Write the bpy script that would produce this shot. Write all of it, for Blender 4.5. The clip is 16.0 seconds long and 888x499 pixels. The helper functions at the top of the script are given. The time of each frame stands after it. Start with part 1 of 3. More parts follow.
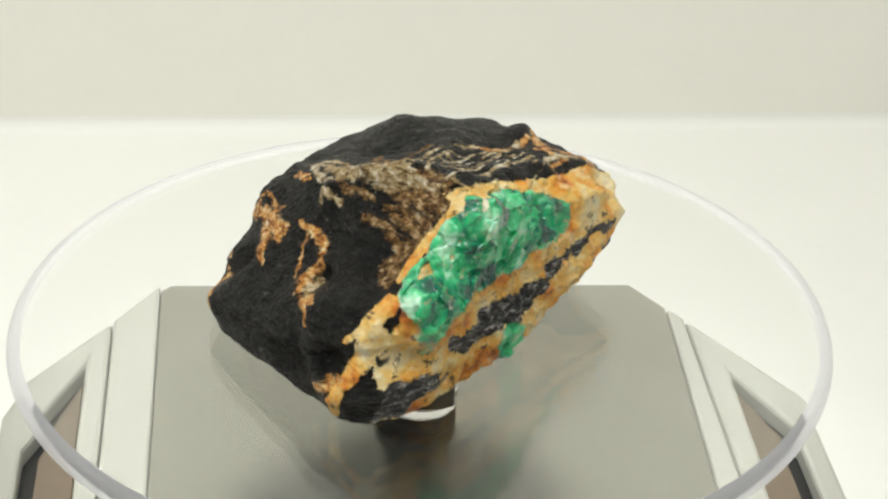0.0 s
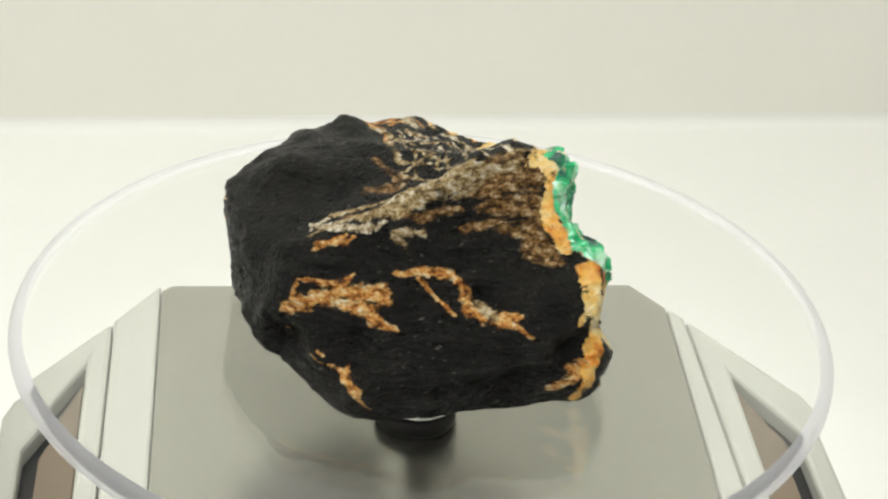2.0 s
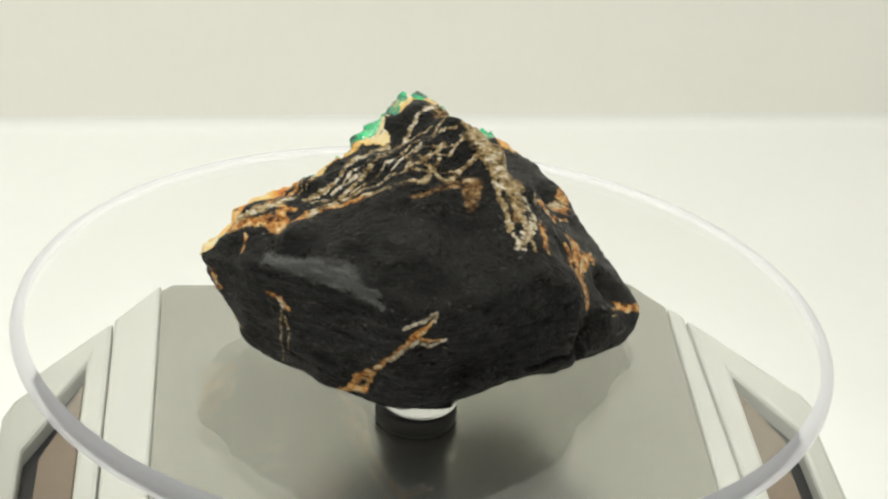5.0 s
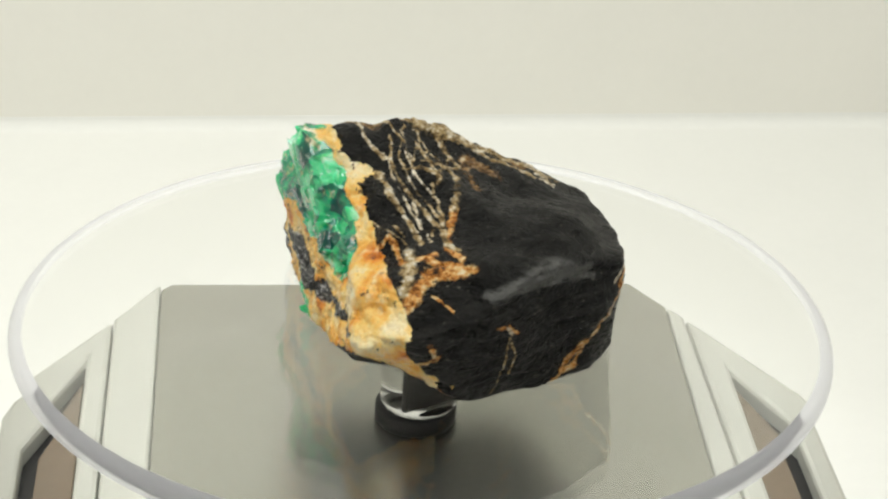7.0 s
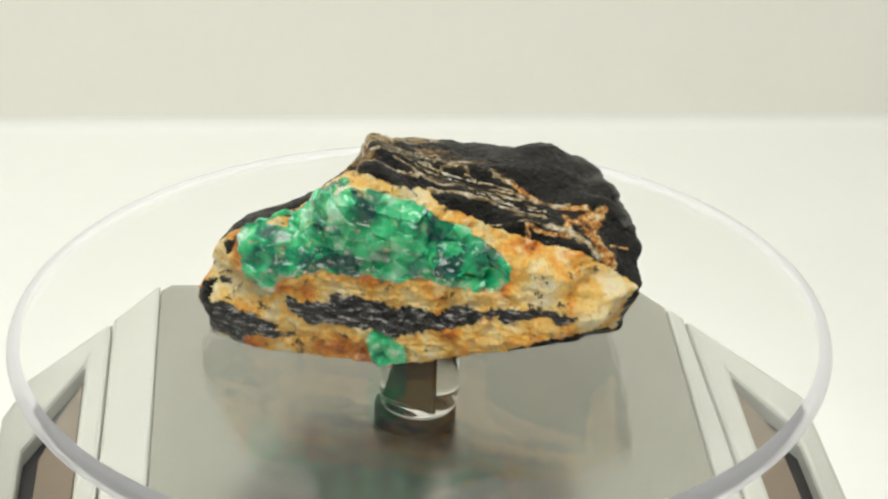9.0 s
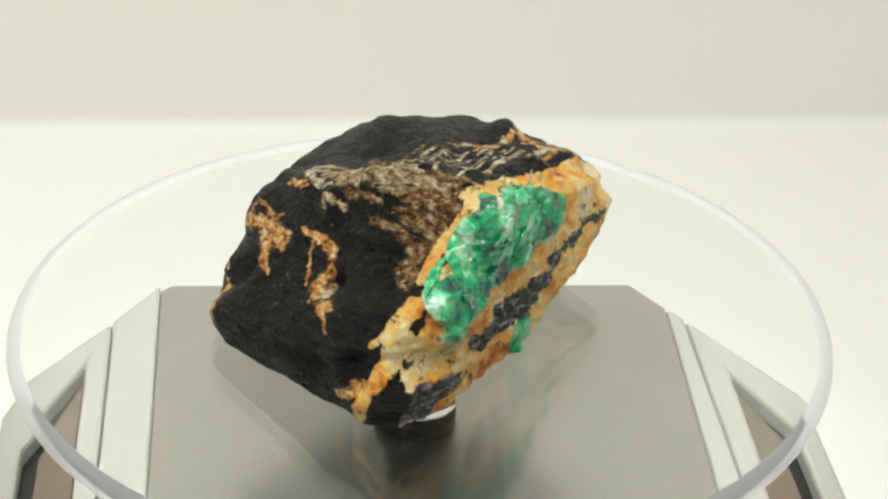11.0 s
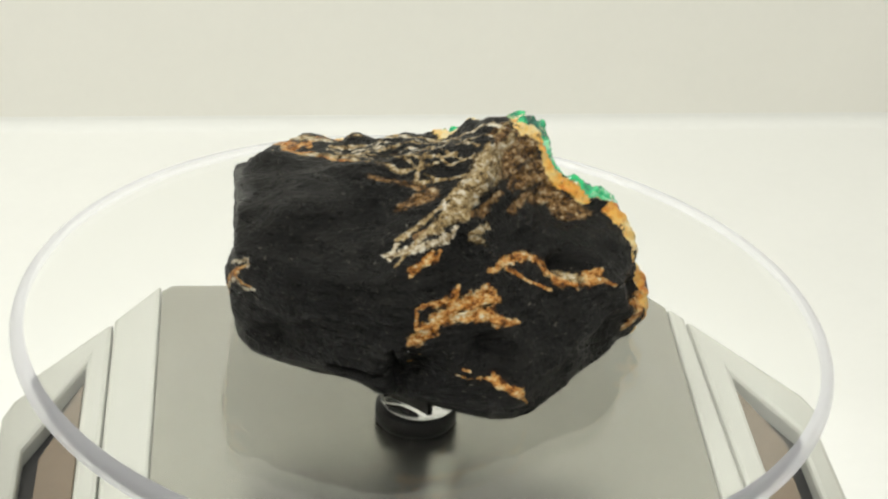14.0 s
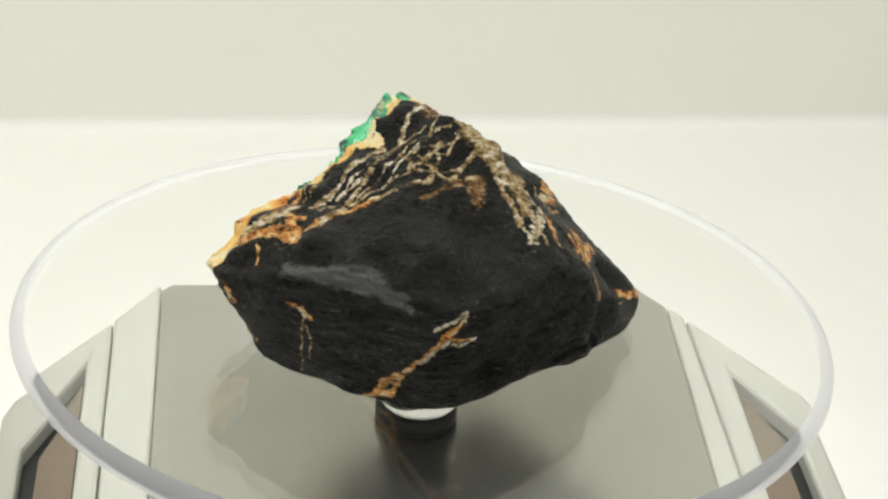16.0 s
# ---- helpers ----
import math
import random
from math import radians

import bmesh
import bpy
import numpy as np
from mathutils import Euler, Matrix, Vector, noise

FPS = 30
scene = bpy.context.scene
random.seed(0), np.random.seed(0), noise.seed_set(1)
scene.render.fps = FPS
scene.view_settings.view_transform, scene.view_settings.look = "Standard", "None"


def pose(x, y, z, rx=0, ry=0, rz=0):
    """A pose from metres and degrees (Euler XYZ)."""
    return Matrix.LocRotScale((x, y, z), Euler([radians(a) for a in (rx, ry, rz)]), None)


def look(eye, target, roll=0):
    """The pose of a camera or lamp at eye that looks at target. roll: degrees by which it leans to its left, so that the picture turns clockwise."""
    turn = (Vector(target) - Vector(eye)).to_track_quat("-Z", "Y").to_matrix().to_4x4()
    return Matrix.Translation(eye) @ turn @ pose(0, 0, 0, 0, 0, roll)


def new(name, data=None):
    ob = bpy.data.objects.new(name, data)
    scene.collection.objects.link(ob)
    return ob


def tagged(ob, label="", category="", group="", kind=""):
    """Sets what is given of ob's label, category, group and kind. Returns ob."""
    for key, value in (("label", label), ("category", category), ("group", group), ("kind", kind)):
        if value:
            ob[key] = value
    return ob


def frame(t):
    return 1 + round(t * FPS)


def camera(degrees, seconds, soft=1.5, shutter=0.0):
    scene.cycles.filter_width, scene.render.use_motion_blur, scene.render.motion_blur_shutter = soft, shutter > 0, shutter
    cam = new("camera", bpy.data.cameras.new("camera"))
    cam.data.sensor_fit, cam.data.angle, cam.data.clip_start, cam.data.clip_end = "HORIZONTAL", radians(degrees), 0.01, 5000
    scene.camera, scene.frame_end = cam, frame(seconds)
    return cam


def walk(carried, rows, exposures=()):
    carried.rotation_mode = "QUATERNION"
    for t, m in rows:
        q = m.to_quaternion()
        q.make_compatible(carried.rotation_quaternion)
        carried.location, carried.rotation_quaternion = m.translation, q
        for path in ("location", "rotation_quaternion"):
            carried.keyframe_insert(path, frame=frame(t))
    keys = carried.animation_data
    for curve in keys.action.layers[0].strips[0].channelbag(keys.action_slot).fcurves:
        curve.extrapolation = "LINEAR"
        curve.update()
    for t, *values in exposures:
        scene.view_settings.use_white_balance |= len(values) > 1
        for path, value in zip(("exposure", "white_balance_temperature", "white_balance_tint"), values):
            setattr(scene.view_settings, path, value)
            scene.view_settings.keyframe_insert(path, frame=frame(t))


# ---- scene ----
# ---- camera ----
EYE = (0.0, -0.286, 0.2115)
AIM = (0.00253, -0.02094, 0.07098)
cam = camera(23.345, 16.0, soft=2.3)
walk(cam, [(0.0, look(EYE, AIM, 2.82)), (16.0, look(EYE, AIM, 2.82))], exposures=((0.0, 0.0), (16.0, 0.0)))

# ---- light ----
world = bpy.data.worlds.new("booth_surround")
scene.world = world
world.use_nodes = True
world.node_tree.nodes["Background"].inputs["Color"].default_value = (1.0, 0.96, 0.88, 1)
world.node_tree.nodes["Background"].inputs["Strength"].default_value = 0.25


def area_lamp(name, at, target, wide, deep, watts, colour):
    data = bpy.data.lights.new(name, "AREA")
    data.shape, data.size, data.size_y, data.energy, data.color = "RECTANGLE", wide, deep, watts, colour
    ob = new(name, data)
    ob.matrix_world = look(at, target)
    return ob


area_lamp("booth_lamp", (-0.08, -0.19, 0.64), (0.0, 0.02, 0.0), 0.50, 0.34, 3.42, (0.985, 1.0, 0.985))


# ---- materials ----
def material(name):
    m = bpy.data.materials.new(name)
    m.use_nodes = True
    tree = m.node_tree
    return m, tree.nodes, tree.links, tree.nodes["Principled BSDF"]


def fill(node, **values):
    for key, value in values.items():
        node.inputs[key.replace("_", " ")].default_value = value
    return node


def noise_node(nodes, links, scale, detail=4.0, rough=0.55, stretch=None, turn=(0, 0, 0)):
    tex = nodes.new("ShaderNodeTexNoise")
    fill(tex, Scale=scale, Detail=detail, Roughness=rough)
    coord = nodes.new("ShaderNodeTexCoord")
    if stretch:
        mapping = nodes.new("ShaderNodeMapping")
        mapping.inputs["Scale"].default_value = stretch
        mapping.inputs["Rotation"].default_value = [radians(a) for a in turn]
        links.new(coord.outputs["Object"], mapping.inputs["Vector"])
        links.new(mapping.outputs["Vector"], tex.inputs["Vector"])
    else:
        links.new(coord.outputs["Object"], tex.inputs["Vector"])
    return tex.outputs["Fac"]


def ramp(nodes, links, source, *stops):
    r = nodes.new("ShaderNodeValToRGB")
    while len(r.color_ramp.elements) < len(stops):
        r.color_ramp.elements.new(0.5)
    for e, (at, colour) in zip(r.color_ramp.elements, stops):
        e.position = at
        e.color = (*colour, 1) if len(colour) == 3 else colour
    links.new(source, r.inputs["Fac"])
    return r.outputs["Color"]


def mix(nodes, links, fac, a, b):
    n = nodes.new("ShaderNodeMix")
    n.data_type = "RGBA"
    for sock, value in ((n.inputs[0], fac), (n.inputs[6], a), (n.inputs[7], b)):
        if isinstance(value, (tuple, float, int)):
            sock.default_value = (*value, 1) if isinstance(value, tuple) else value
        else:
            links.new(value, sock)
    return n.outputs[2]


def sums(nodes, links, op, a, b):
    n = nodes.new("ShaderNodeMath")
    n.operation = op
    for sock, value in zip(n.inputs, (a, b)):
        if isinstance(value, (float, int)):
            sock.default_value = value
        else:
            links.new(value, sock)
    return n.outputs[0]


def bump(nodes, links, bsdf, height, strength, distance):
    b = nodes.new("ShaderNodeBump")
    b.inputs["Strength"].default_value, b.inputs["Distance"].default_value = strength, distance
    links.new(height, b.inputs["Height"])
    links.new(b.outputs["Normal"], bsdf.inputs["Normal"])


def painted(name, colour, rough, vary=0.04, metal=0.0, grain=900.0, relief=0.00003, coat=0.0):
    m, n, l, b = material(name)
    dark = tuple(c * (1 - vary) for c in colour)
    light = tuple(min(1, c * (1 + vary)) for c in colour)
    big = noise_node(n, l, 45.0, 3.0)
    fine = noise_node(n, l, grain, 2.0)
    both = sums(n, l, "MULTIPLY_ADD", big, 0.6)
    both.node.inputs[2].default_value = 0.0
    add = sums(n, l, "ADD", both, sums(n, l, "MULTIPLY", fine, 0.4))
    l.new(ramp(n, l, add, (0.3, dark), (0.7, light)), b.inputs["Base Color"])
    fill(b, Roughness=rough, Metallic=metal, Coat_Weight=coat)
    if relief:
        bump(n, l, b, fine, 0.25, relief)
    return m


paper = painted("white_booth_sheet", (0.83, 0.83, 0.79), 0.75, 0.012, grain=400.0)
wall_sheet = painted("cream_booth_wall", (0.845, 0.83, 0.765), 0.8, 0.012, grain=400.0)
grey_plate = painted("satin_grey_plate", (0.46, 0.455, 0.405), 0.26, 0.006, metal=0.92, grain=200.0, relief=0)
ivory = painted("ivory_plastic", (0.40, 0.40, 0.35), 0.38, 0.02, relief=0.00001)
black_plastic = painted("black_plastic", (0.010, 0.0095, 0.009), 0.5, 0.1, relief=0.00001)
cell_brown = painted("brown_solar_cell", (0.15, 0.115, 0.08), 0.25, 0.06, grain=500.0, relief=0.000005)


def acrylic(name, tint, rough):
    m, n, l, b = material(name)
    fill(b, Base_Color=(*tint, 1), Roughness=rough, IOR=1.49, Transmission_Weight=1.0)
    return m


clear = acrylic("clear_acrylic", (0.985, 0.99, 0.985), 0.0)
clear_hub = acrylic("clear_hub_acrylic", (0.985, 0.985, 0.975), 0.02)


def milky_edge():
    """Cast rim: pale lavender, half see-through, with a soft gloss."""
    m, n, l, b = material("milky_acrylic_edge")
    fill(b, Base_Color=(0.92, 0.92, 0.97, 1), Roughness=0.22, IOR=1.49, Coat_Weight=0.15, Coat_Roughness=0.12)
    through_light, blend, clear_part, out = n.new("ShaderNodeBsdfTranslucent"), n.new("ShaderNodeMixShader"), n.new("ShaderNodeBsdfTransparent"), n.new("ShaderNodeMixShader")
    through_light.inputs["Color"].default_value = (0.95, 0.95, 0.995, 1)
    blend.inputs[0].default_value = 0.72
    out.inputs[0].default_value = 0.44
    l.new(b.outputs[0], blend.inputs[1])
    l.new(through_light.outputs[0], blend.inputs[2])
    l.new(blend.outputs[0], out.inputs[1])
    l.new(clear_part.outputs[0], out.inputs[2])
    l.new(out.outputs[0], n["Material Output"].inputs["Surface"])
    return m


rim_mat = milky_edge()


def mask(nodes, links, attribute, grit, amount=0.5, soft=0.10):
    a = nodes.new("ShaderNodeAttribute")
    a.attribute_name = attribute
    near = sums(nodes, links, "MINIMUM", sums(nodes, links, "MULTIPLY", a.outputs["Fac"], 4.0), 1.0)
    ragged = sums(nodes, links, "MULTIPLY", sums(nodes, links, "SUBTRACT", grit, 0.5), amount)
    shifted = sums(nodes, links, "ADD", a.outputs["Fac"], sums(nodes, links, "MULTIPLY", ragged, near))
    return ramp(nodes, links, shifted, (0.5 - soft, (0, 0, 0)), (0.5 + soft, (1, 1, 1)))


def schist():
    """Black mica schist with ochre, cream and silvery streaks where the attributes say so."""
    m, n, l, b = material("black_schist")
    grit = noise_node(n, l, 1100.0, 6.0, 0.7)
    coarse = noise_node(n, l, 170.0, 5.0, 0.65)
    layer = noise_node(n, l, 300.0, 5.0, 0.66, stretch=(0.35, 0.35, 2.6), turn=(8, -14, 0))
    streak = noise_node(n, l, 520.0, 7.0, 0.74, stretch=(0.7, 0.7, 1.9), turn=(12, -10, 0))
    black = ramp(n, l, coarse, (0.32, (0.001, 0.001, 0.0009)), (0.72, (0.006, 0.0057, 0.005)))
    c = mix(n, l, ramp(n, l, layer, (0.54, (0, 0, 0)), (0.72, (0.7, 0.7, 0.7))), black, (0.024, 0.0225, 0.02))
    glint = noise_node(n, l, 1500.0, 3.0, 0.6, stretch=(0.6, 0.6, 1.8))
    c = mix(n, l, ramp(n, l, glint, (0.655, (0, 0, 0)), (0.72, (0.75, 0.75, 0.75))), c, (0.20, 0.185, 0.155))
    # grey sheen of a glossy face, mixed into the base colour
    painted_sheen = mask(n, l, "painted_sheen", streak, 1.5, 0.22)
    c = mix(n, l, sums(n, l, "MULTIPLY", painted_sheen, 0.75), c, (0.13, 0.13, 0.122))
    tone_noise = noise_node(n, l, 800.0, 6.0, 0.74, stretch=(0.8, 0.8, 1.5))
    rust = mask(n, l, "rust", layer, 2.6, 0.16)
    c = mix(n, l, sums(n, l, "MULTIPLY", rust, 0.85), c, ramp(n, l, tone_noise, (0.38, (0.006, 0.004, 0.002)), (0.46, (0.10, 0.045, 0.012)), (0.54, (0.36, 0.20, 0.065)), (0.66, (0.74, 0.64, 0.44))))
    ochre = mask(n, l, "ochre", sums(n, l, "ADD", sums(n, l, "MULTIPLY", streak, 0.6), sums(n, l, "MULTIPLY", grit, 0.4)), 2.6, 0.14)
    tone = ramp(n, l, tone_noise, (0.36, (0.012, 0.006, 0.003)), (0.43, (0.26, 0.085, 0.012)), (0.49, (0.60, 0.25, 0.05)), (0.56, (0.72, 0.47, 0.18)), (0.65, (0.88, 0.78, 0.56)))
    c = mix(n, l, ochre, c, tone)
    cream = mask(n, l, "cream", grit, 1.9, 0.14)
    c = mix(n, l, cream, c, ramp(n, l, grit, (0.36, (0.12, 0.07, 0.03)), (0.47, (0.46, 0.36, 0.21)), (0.62, (0.84, 0.78, 0.64))))
    grey = mask(n, l, "grey", sums(n, l, "ADD", sums(n, l, "MULTIPLY", streak, 0.6), sums(n, l, "MULTIPLY", grit, 0.4)), 2.7, 0.16)
    c = mix(n, l, grey, c, ramp(n, l, tone_noise, (0.36, (0.014, 0.010, 0.006)), (0.44, (0.20, 0.125, 0.045)), (0.52, (0.47, 0.35, 0.17)), (0.64, (0.80, 0.75, 0.63))))
    l.new(c, b.inputs["Base Color"])
    l.new(ramp(n, l, streak, (0.35, (0.20, 0.20, 0.20)), (0.65, (0.48, 0.48, 0.48))), b.inputs["Roughness"])
    b.inputs["Specular IOR Level"].default_value = 0.27
    height = sums(n, l, "ADD", sums(n, l, "MULTIPLY", layer, 0.7), sums(n, l, "ADD", sums(n, l, "MULTIPLY", streak, 0.6), sums(n, l, "MULTIPLY", coarse, 0.8)))
    bump(n, l, b, height, 1.0, 0.0017)
    return m


def calcite():
    """Cream to orange crystalline crust round the emerald."""
    m, n, l, b = material("ochre_calcite")
    grit = noise_node(n, l, 1100.0, 6.0, 0.7)
    big = noise_node(n, l, 150.0, 6.0, 0.62)
    patch = noise_node(n, l, 330.0, 4.0, 0.6)
    c = ramp(n, l, big, (0.32, (0.40, 0.09, 0.008)), (0.39, (0.80, 0.27, 0.022)), (0.46, (0.92, 0.47, 0.075)), (0.54, (0.95, 0.64, 0.20)), (0.63, (0.97, 0.81, 0.47)), (0.72, (0.97, 0.92, 0.76)))
    c = mix(n, l, ramp(n, l, patch, (0.58, (0, 0, 0)), (0.68, (0.7, 0.7, 0.7))), c, (0.96, 0.78, 0.44))
    c = mix(n, l, ramp(n, l, grit, (0.60, (0, 0, 0)), (0.70, (0.7, 0.7, 0.7))), c, (0.32, 0.11, 0.018))
    speck = noise_node(n, l, 380.0, 6.0, 0.72)
    c = mix(n, l, ramp(n, l, speck, (0.585, (0, 0, 0)), (0.635, (0.9, 0.9, 0.9))), c, (0.05, 0.026, 0.012))
    black = mask(n, l, "lens", speck, 1.2, 0.08)
    # dark mica; the ramp's pale end paints its silvery glints as colour
    mica = ramp(n, l, noise_node(n, l, 420.0, 6.0, 0.74, stretch=(1, 1, 3.6)), (0.44, (0.004, 0.004, 0.005)), (0.54, (0.03, 0.03, 0.033)), (0.62, (0.50, 0.48, 0.45)))
    c = mix(n, l, black, c, mica)
    pale = mask(n, l, "pale", big, 0.9, 0.12)
    c = mix(n, l, sums(n, l, "MULTIPLY", pale, 0.6), c, (0.96, 0.70, 0.30))
    l.new(c, b.inputs["Base Color"])
    fill(b, Roughness=0.34, Specular_IOR_Level=0.5, Subsurface_Weight=0.12, Subsurface_Scale=0.0012, Coat_Weight=0.25, Coat_Roughness=0.15)
    b.inputs["Subsurface Radius"].default_value = (1.0, 0.6, 0.25)
    bump(n, l, b, sums(n, l, "ADD", grit, sums(n, l, "MULTIPLY", speck, 1.4)), 0.8, 0.0010)
    return m


def beryl():
    """Translucent green crystal: deep teal faces, pale cloudy patches, glassy breaks."""
    m, n, l, b = material("green_emerald")
    grit = noise_node(n, l, 650.0, 5.0, 0.68)
    big = noise_node(n, l, 120.0, 3.0, 0.55)
    needle = noise_node(n, l, 330.0, 4.0, 0.6, stretch=(1.0, 1.0, 0.35), turn=(0, 24, 0))
    cells = n.new("ShaderNodeTexVoronoi")
    cells.inputs["Scale"].default_value = 240.0
    coord = n.new("ShaderNodeTexCoord")
    l.new(coord.outputs["Object"], cells.inputs["Vector"])
    tone = sums(n, l, "ADD", sums(n, l, "MULTIPLY", big, 0.62), sums(n, l, "ADD", sums(n, l, "MULTIPLY", cells.outputs["Color"], 0.16), sums(n, l, "MULTIPLY", needle, 0.24)))
    own = n.new("ShaderNodeObjectInfo")
    tone = sums(n, l, "ADD", tone, sums(n, l, "MULTIPLY", sums(n, l, "SUBTRACT", own.outputs["Random"], 0.5), 0.085))
    c = ramp(n, l, tone, (0.385, (0.001, 0.060, 0.048)), (0.44, (0.003, 0.20, 0.105)), (0.495, (0.012, 0.42, 0.155)), (0.56, (0.07, 0.60, 0.25)), (0.63, (0.48, 0.84, 0.57)))
    c = mix(n, l, ramp(n, l, grit, (0.61, (0, 0, 0)), (0.72, (0.6, 0.6, 0.6))), c, (0.66, 0.86, 0.64))
    cloud = noise_node(n, l, 300.0, 4.0, 0.65)
    c = mix(n, l, ramp(n, l, cloud, (0.60, (0, 0, 0)), (0.70, (0.7, 0.7, 0.7))), c, (0.58, 0.52, 0.28))
    stain = mask(n, l, "stain", grit, 1.5, 0.12)
    c = mix(n, l, stain, c, (0.52, 0.40, 0.19))
    l.new(c, b.inputs["Base Color"])
    fill(b, Roughness=0.12, IOR=1.57, Subsurface_Weight=0.55, Subsurface_Scale=0.003, Coat_Weight=0.35, Coat_Roughness=0.08)
    b.inputs["Subsurface Radius"].default_value = (0.2, 1.0, 0.5)
    bump(n, l, b, sums(n, l, "ADD", cells.outputs["Distance"], sums(n, l, "ADD", sums(n, l, "MULTIPLY", grit, 0.2), sums(n, l, "MULTIPLY", needle, 0.8))), 0.30, 0.0007)
    return m


schist_mat, calcite_mat, beryl_mat = schist(), calcite(), beryl()


# ---- mesh helpers ----
def part(name, bm, mat, parent=None, label=""):
    data = bpy.data.meshes.new(name)
    bm.to_mesh(data)
    bm.free()
    data.materials.append(mat)
    ob = new(name, data)
    if parent:
        ob.parent = parent
    if label:
        tagged(ob, label)
    return ob


def slab(outline, low, high, bevel=0.0, hole=None, steps=2):
    """A bevelled slab over an outline, with an optional hole through it."""
    bm = bmesh.new()
    loops = [outline] + ([hole] if hole else [])
    edges = []
    for loop in loops:
        vs = [bm.verts.new((x, y, low)) for x, y in loop]
        edges += [bm.edges.new((vs[i], vs[(i + 1) % len(vs)])) for i in range(len(vs))]
    bmesh.ops.triangle_fill(bm, use_beauty=True, use_dissolve=False, edges=edges)
    bottom = list(bm.faces)
    up = bmesh.ops.extrude_face_region(bm, geom=bottom)
    bmesh.ops.translate(bm, verts=[v for v in up["geom"] if isinstance(v, bmesh.types.BMVert)], vec=(0, 0, high - low))
    bmesh.ops.recalc_face_normals(bm, faces=bm.faces)
    bmesh.ops.dissolve_limit(bm, angle_limit=0.01, verts=bm.verts, edges=bm.edges)
    if bevel:
        sharp = [e for e in bm.edges if len(e.link_faces) == 2 and e.calc_face_angle(0) > 0.6 and max(v.co.z for v in e.verts) > high - 1e-6]
        bmesh.ops.bevel(bm, geom=sharp, offset=bevel, segments=steps, affect="EDGES", profile=0.5)
    return bm


def lathe(profile, turns=96, closed=True):
    """A body of revolution about z from (radius, height) pairs."""
    bm = bmesh.new()
    rings = []
    for r, z in profile:
        if r == 0:
            rings.append([bm.verts.new((0, 0, z))])
        else:
            rings.append([bm.verts.new((r * math.cos(2 * math.pi * k / turns), r * math.sin(2 * math.pi * k / turns), z)) for k in range(turns)])
    pairs = list(zip(rings, rings[1:])) + ([(rings[-1], rings[0])] if closed else [])
    for a, b in pairs:
        for k in range(turns):
            quad = [a[k % len(a)], a[(k + 1) % len(a)], b[(k + 1) % len(b)], b[k % len(b)]]
            quad = list(dict.fromkeys(quad))
            if len(quad) > 2:
                bm.faces.new(quad)
    bmesh.ops.recalc_face_normals(bm, faces=bm.faces)
    for f in bm.faces:
        f.smooth = True
    return bm


def box(x0, x1, y0, y1, z0, z1, bevel=0.0):
    return slab([(x0, y0), (x1, y0), (x1, y1), (x0, y1)], z0, z1, bevel)


# ---- photo booth ----
TURN = 7.0
BACK, SWEEP = 0.1732, 0.0030


def swept_sheet():
    """The sheet runs back and curves up into the wall."""
    bm = bmesh.new()
    line = [(-0.75, 0.0)] + [(BACK - SWEEP + SWEEP * math.sin(a), SWEEP - SWEEP * math.cos(a)) for a in [radians(90 * k / 20) for k in range(21)]]
    under = [(BACK + 0.008, SWEEP), (BACK + 0.008, -0.01), (-0.75, -0.01)]
    ends = [[bm.verts.new((x, y, z)) for y, z in line + under] for x in (-0.6, 0.6)]
    count = len(ends[0])
    for k in range(count):
        f = bm.faces.new((ends[0][k], ends[0][(k + 1) % count], ends[1][(k + 1) % count], ends[1][k]))
        f.smooth = k < len(line) - 1
    bm.faces.new(ends[0])
    bm.faces.new(ends[1])
    bmesh.ops.recalc_face_normals(bm, faces=bm.faces)
    return bm


ground = tagged(part("ground", swept_sheet(), paper), "matte white booth sheet curving up behind the turntable", "table top", kind="structure")
ground.matrix_world = pose(0, 0, 0, 0, 0, TURN)
wall_back = tagged(part("wall_back", box(-0.6, 0.6, BACK, BACK + 0.008, SWEEP, 0.70), wall_sheet), "plain cream back wall of the photo booth", "wall", kind="structure")
wall_back.matrix_world = pose(0, 0, 0, 0, 0, TURN)
for name, x in (("wall_west", -0.6), ("wall_east", 0.592)):
    w = tagged(part(name, box(x, x + 0.008, -0.75, BACK, 0.002, 0.70), wall_sheet), "plain cream side wall of the photo booth", "wall", kind="structure")
    w.matrix_world = pose(0, 0, 0, 0, 0, TURN)
w = tagged(part("ceiling", box(-0.6, 0.6, -0.75, BACK + 0.008, 0.70, 0.708), wall_sheet), "plain cream roof of the photo booth", "ceiling", kind="structure")
w.matrix_world = pose(0, 0, 0, 0, 0, TURN)

# ---- turntable base ----
YAW = 5.5
TOP = 0.0279
base = tagged(new("solar_turntable"), "ivory plastic solar turntable base with a satin grey deck plate", "turntable base")
base.matrix_world = pose(-0.0005, 0, 0, 0, 0, YAW)
OCT = [(0.041, 0.043), (-0.041, 0.043), (-0.064, 0.004), (-0.064, -0.050), (-0.041, -0.089), (0.041, -0.089), (0.064, -0.050), (0.064, 0.004)]
part("housing", slab([(x * 0.985, y * 0.985) for x, y in OCT], 0.0, TOP - 0.0045, 0.001), ivory, base)
part("deck_plate", slab([(0.0459, 0.0344), (0.0408, 0.0428), (-0.0392, 0.0428), (-0.0409, 0.0408), (-0.0409, -0.0885), (0.0424, -0.0885)], TOP - 0.0045, TOP, 0.0004), grey_plate, base, "satin grey reflective deck plate")


def diagonal(x):
    """The back edge of the octagon at x."""
    return 0.043 - (x - 0.041) * 39 / 23


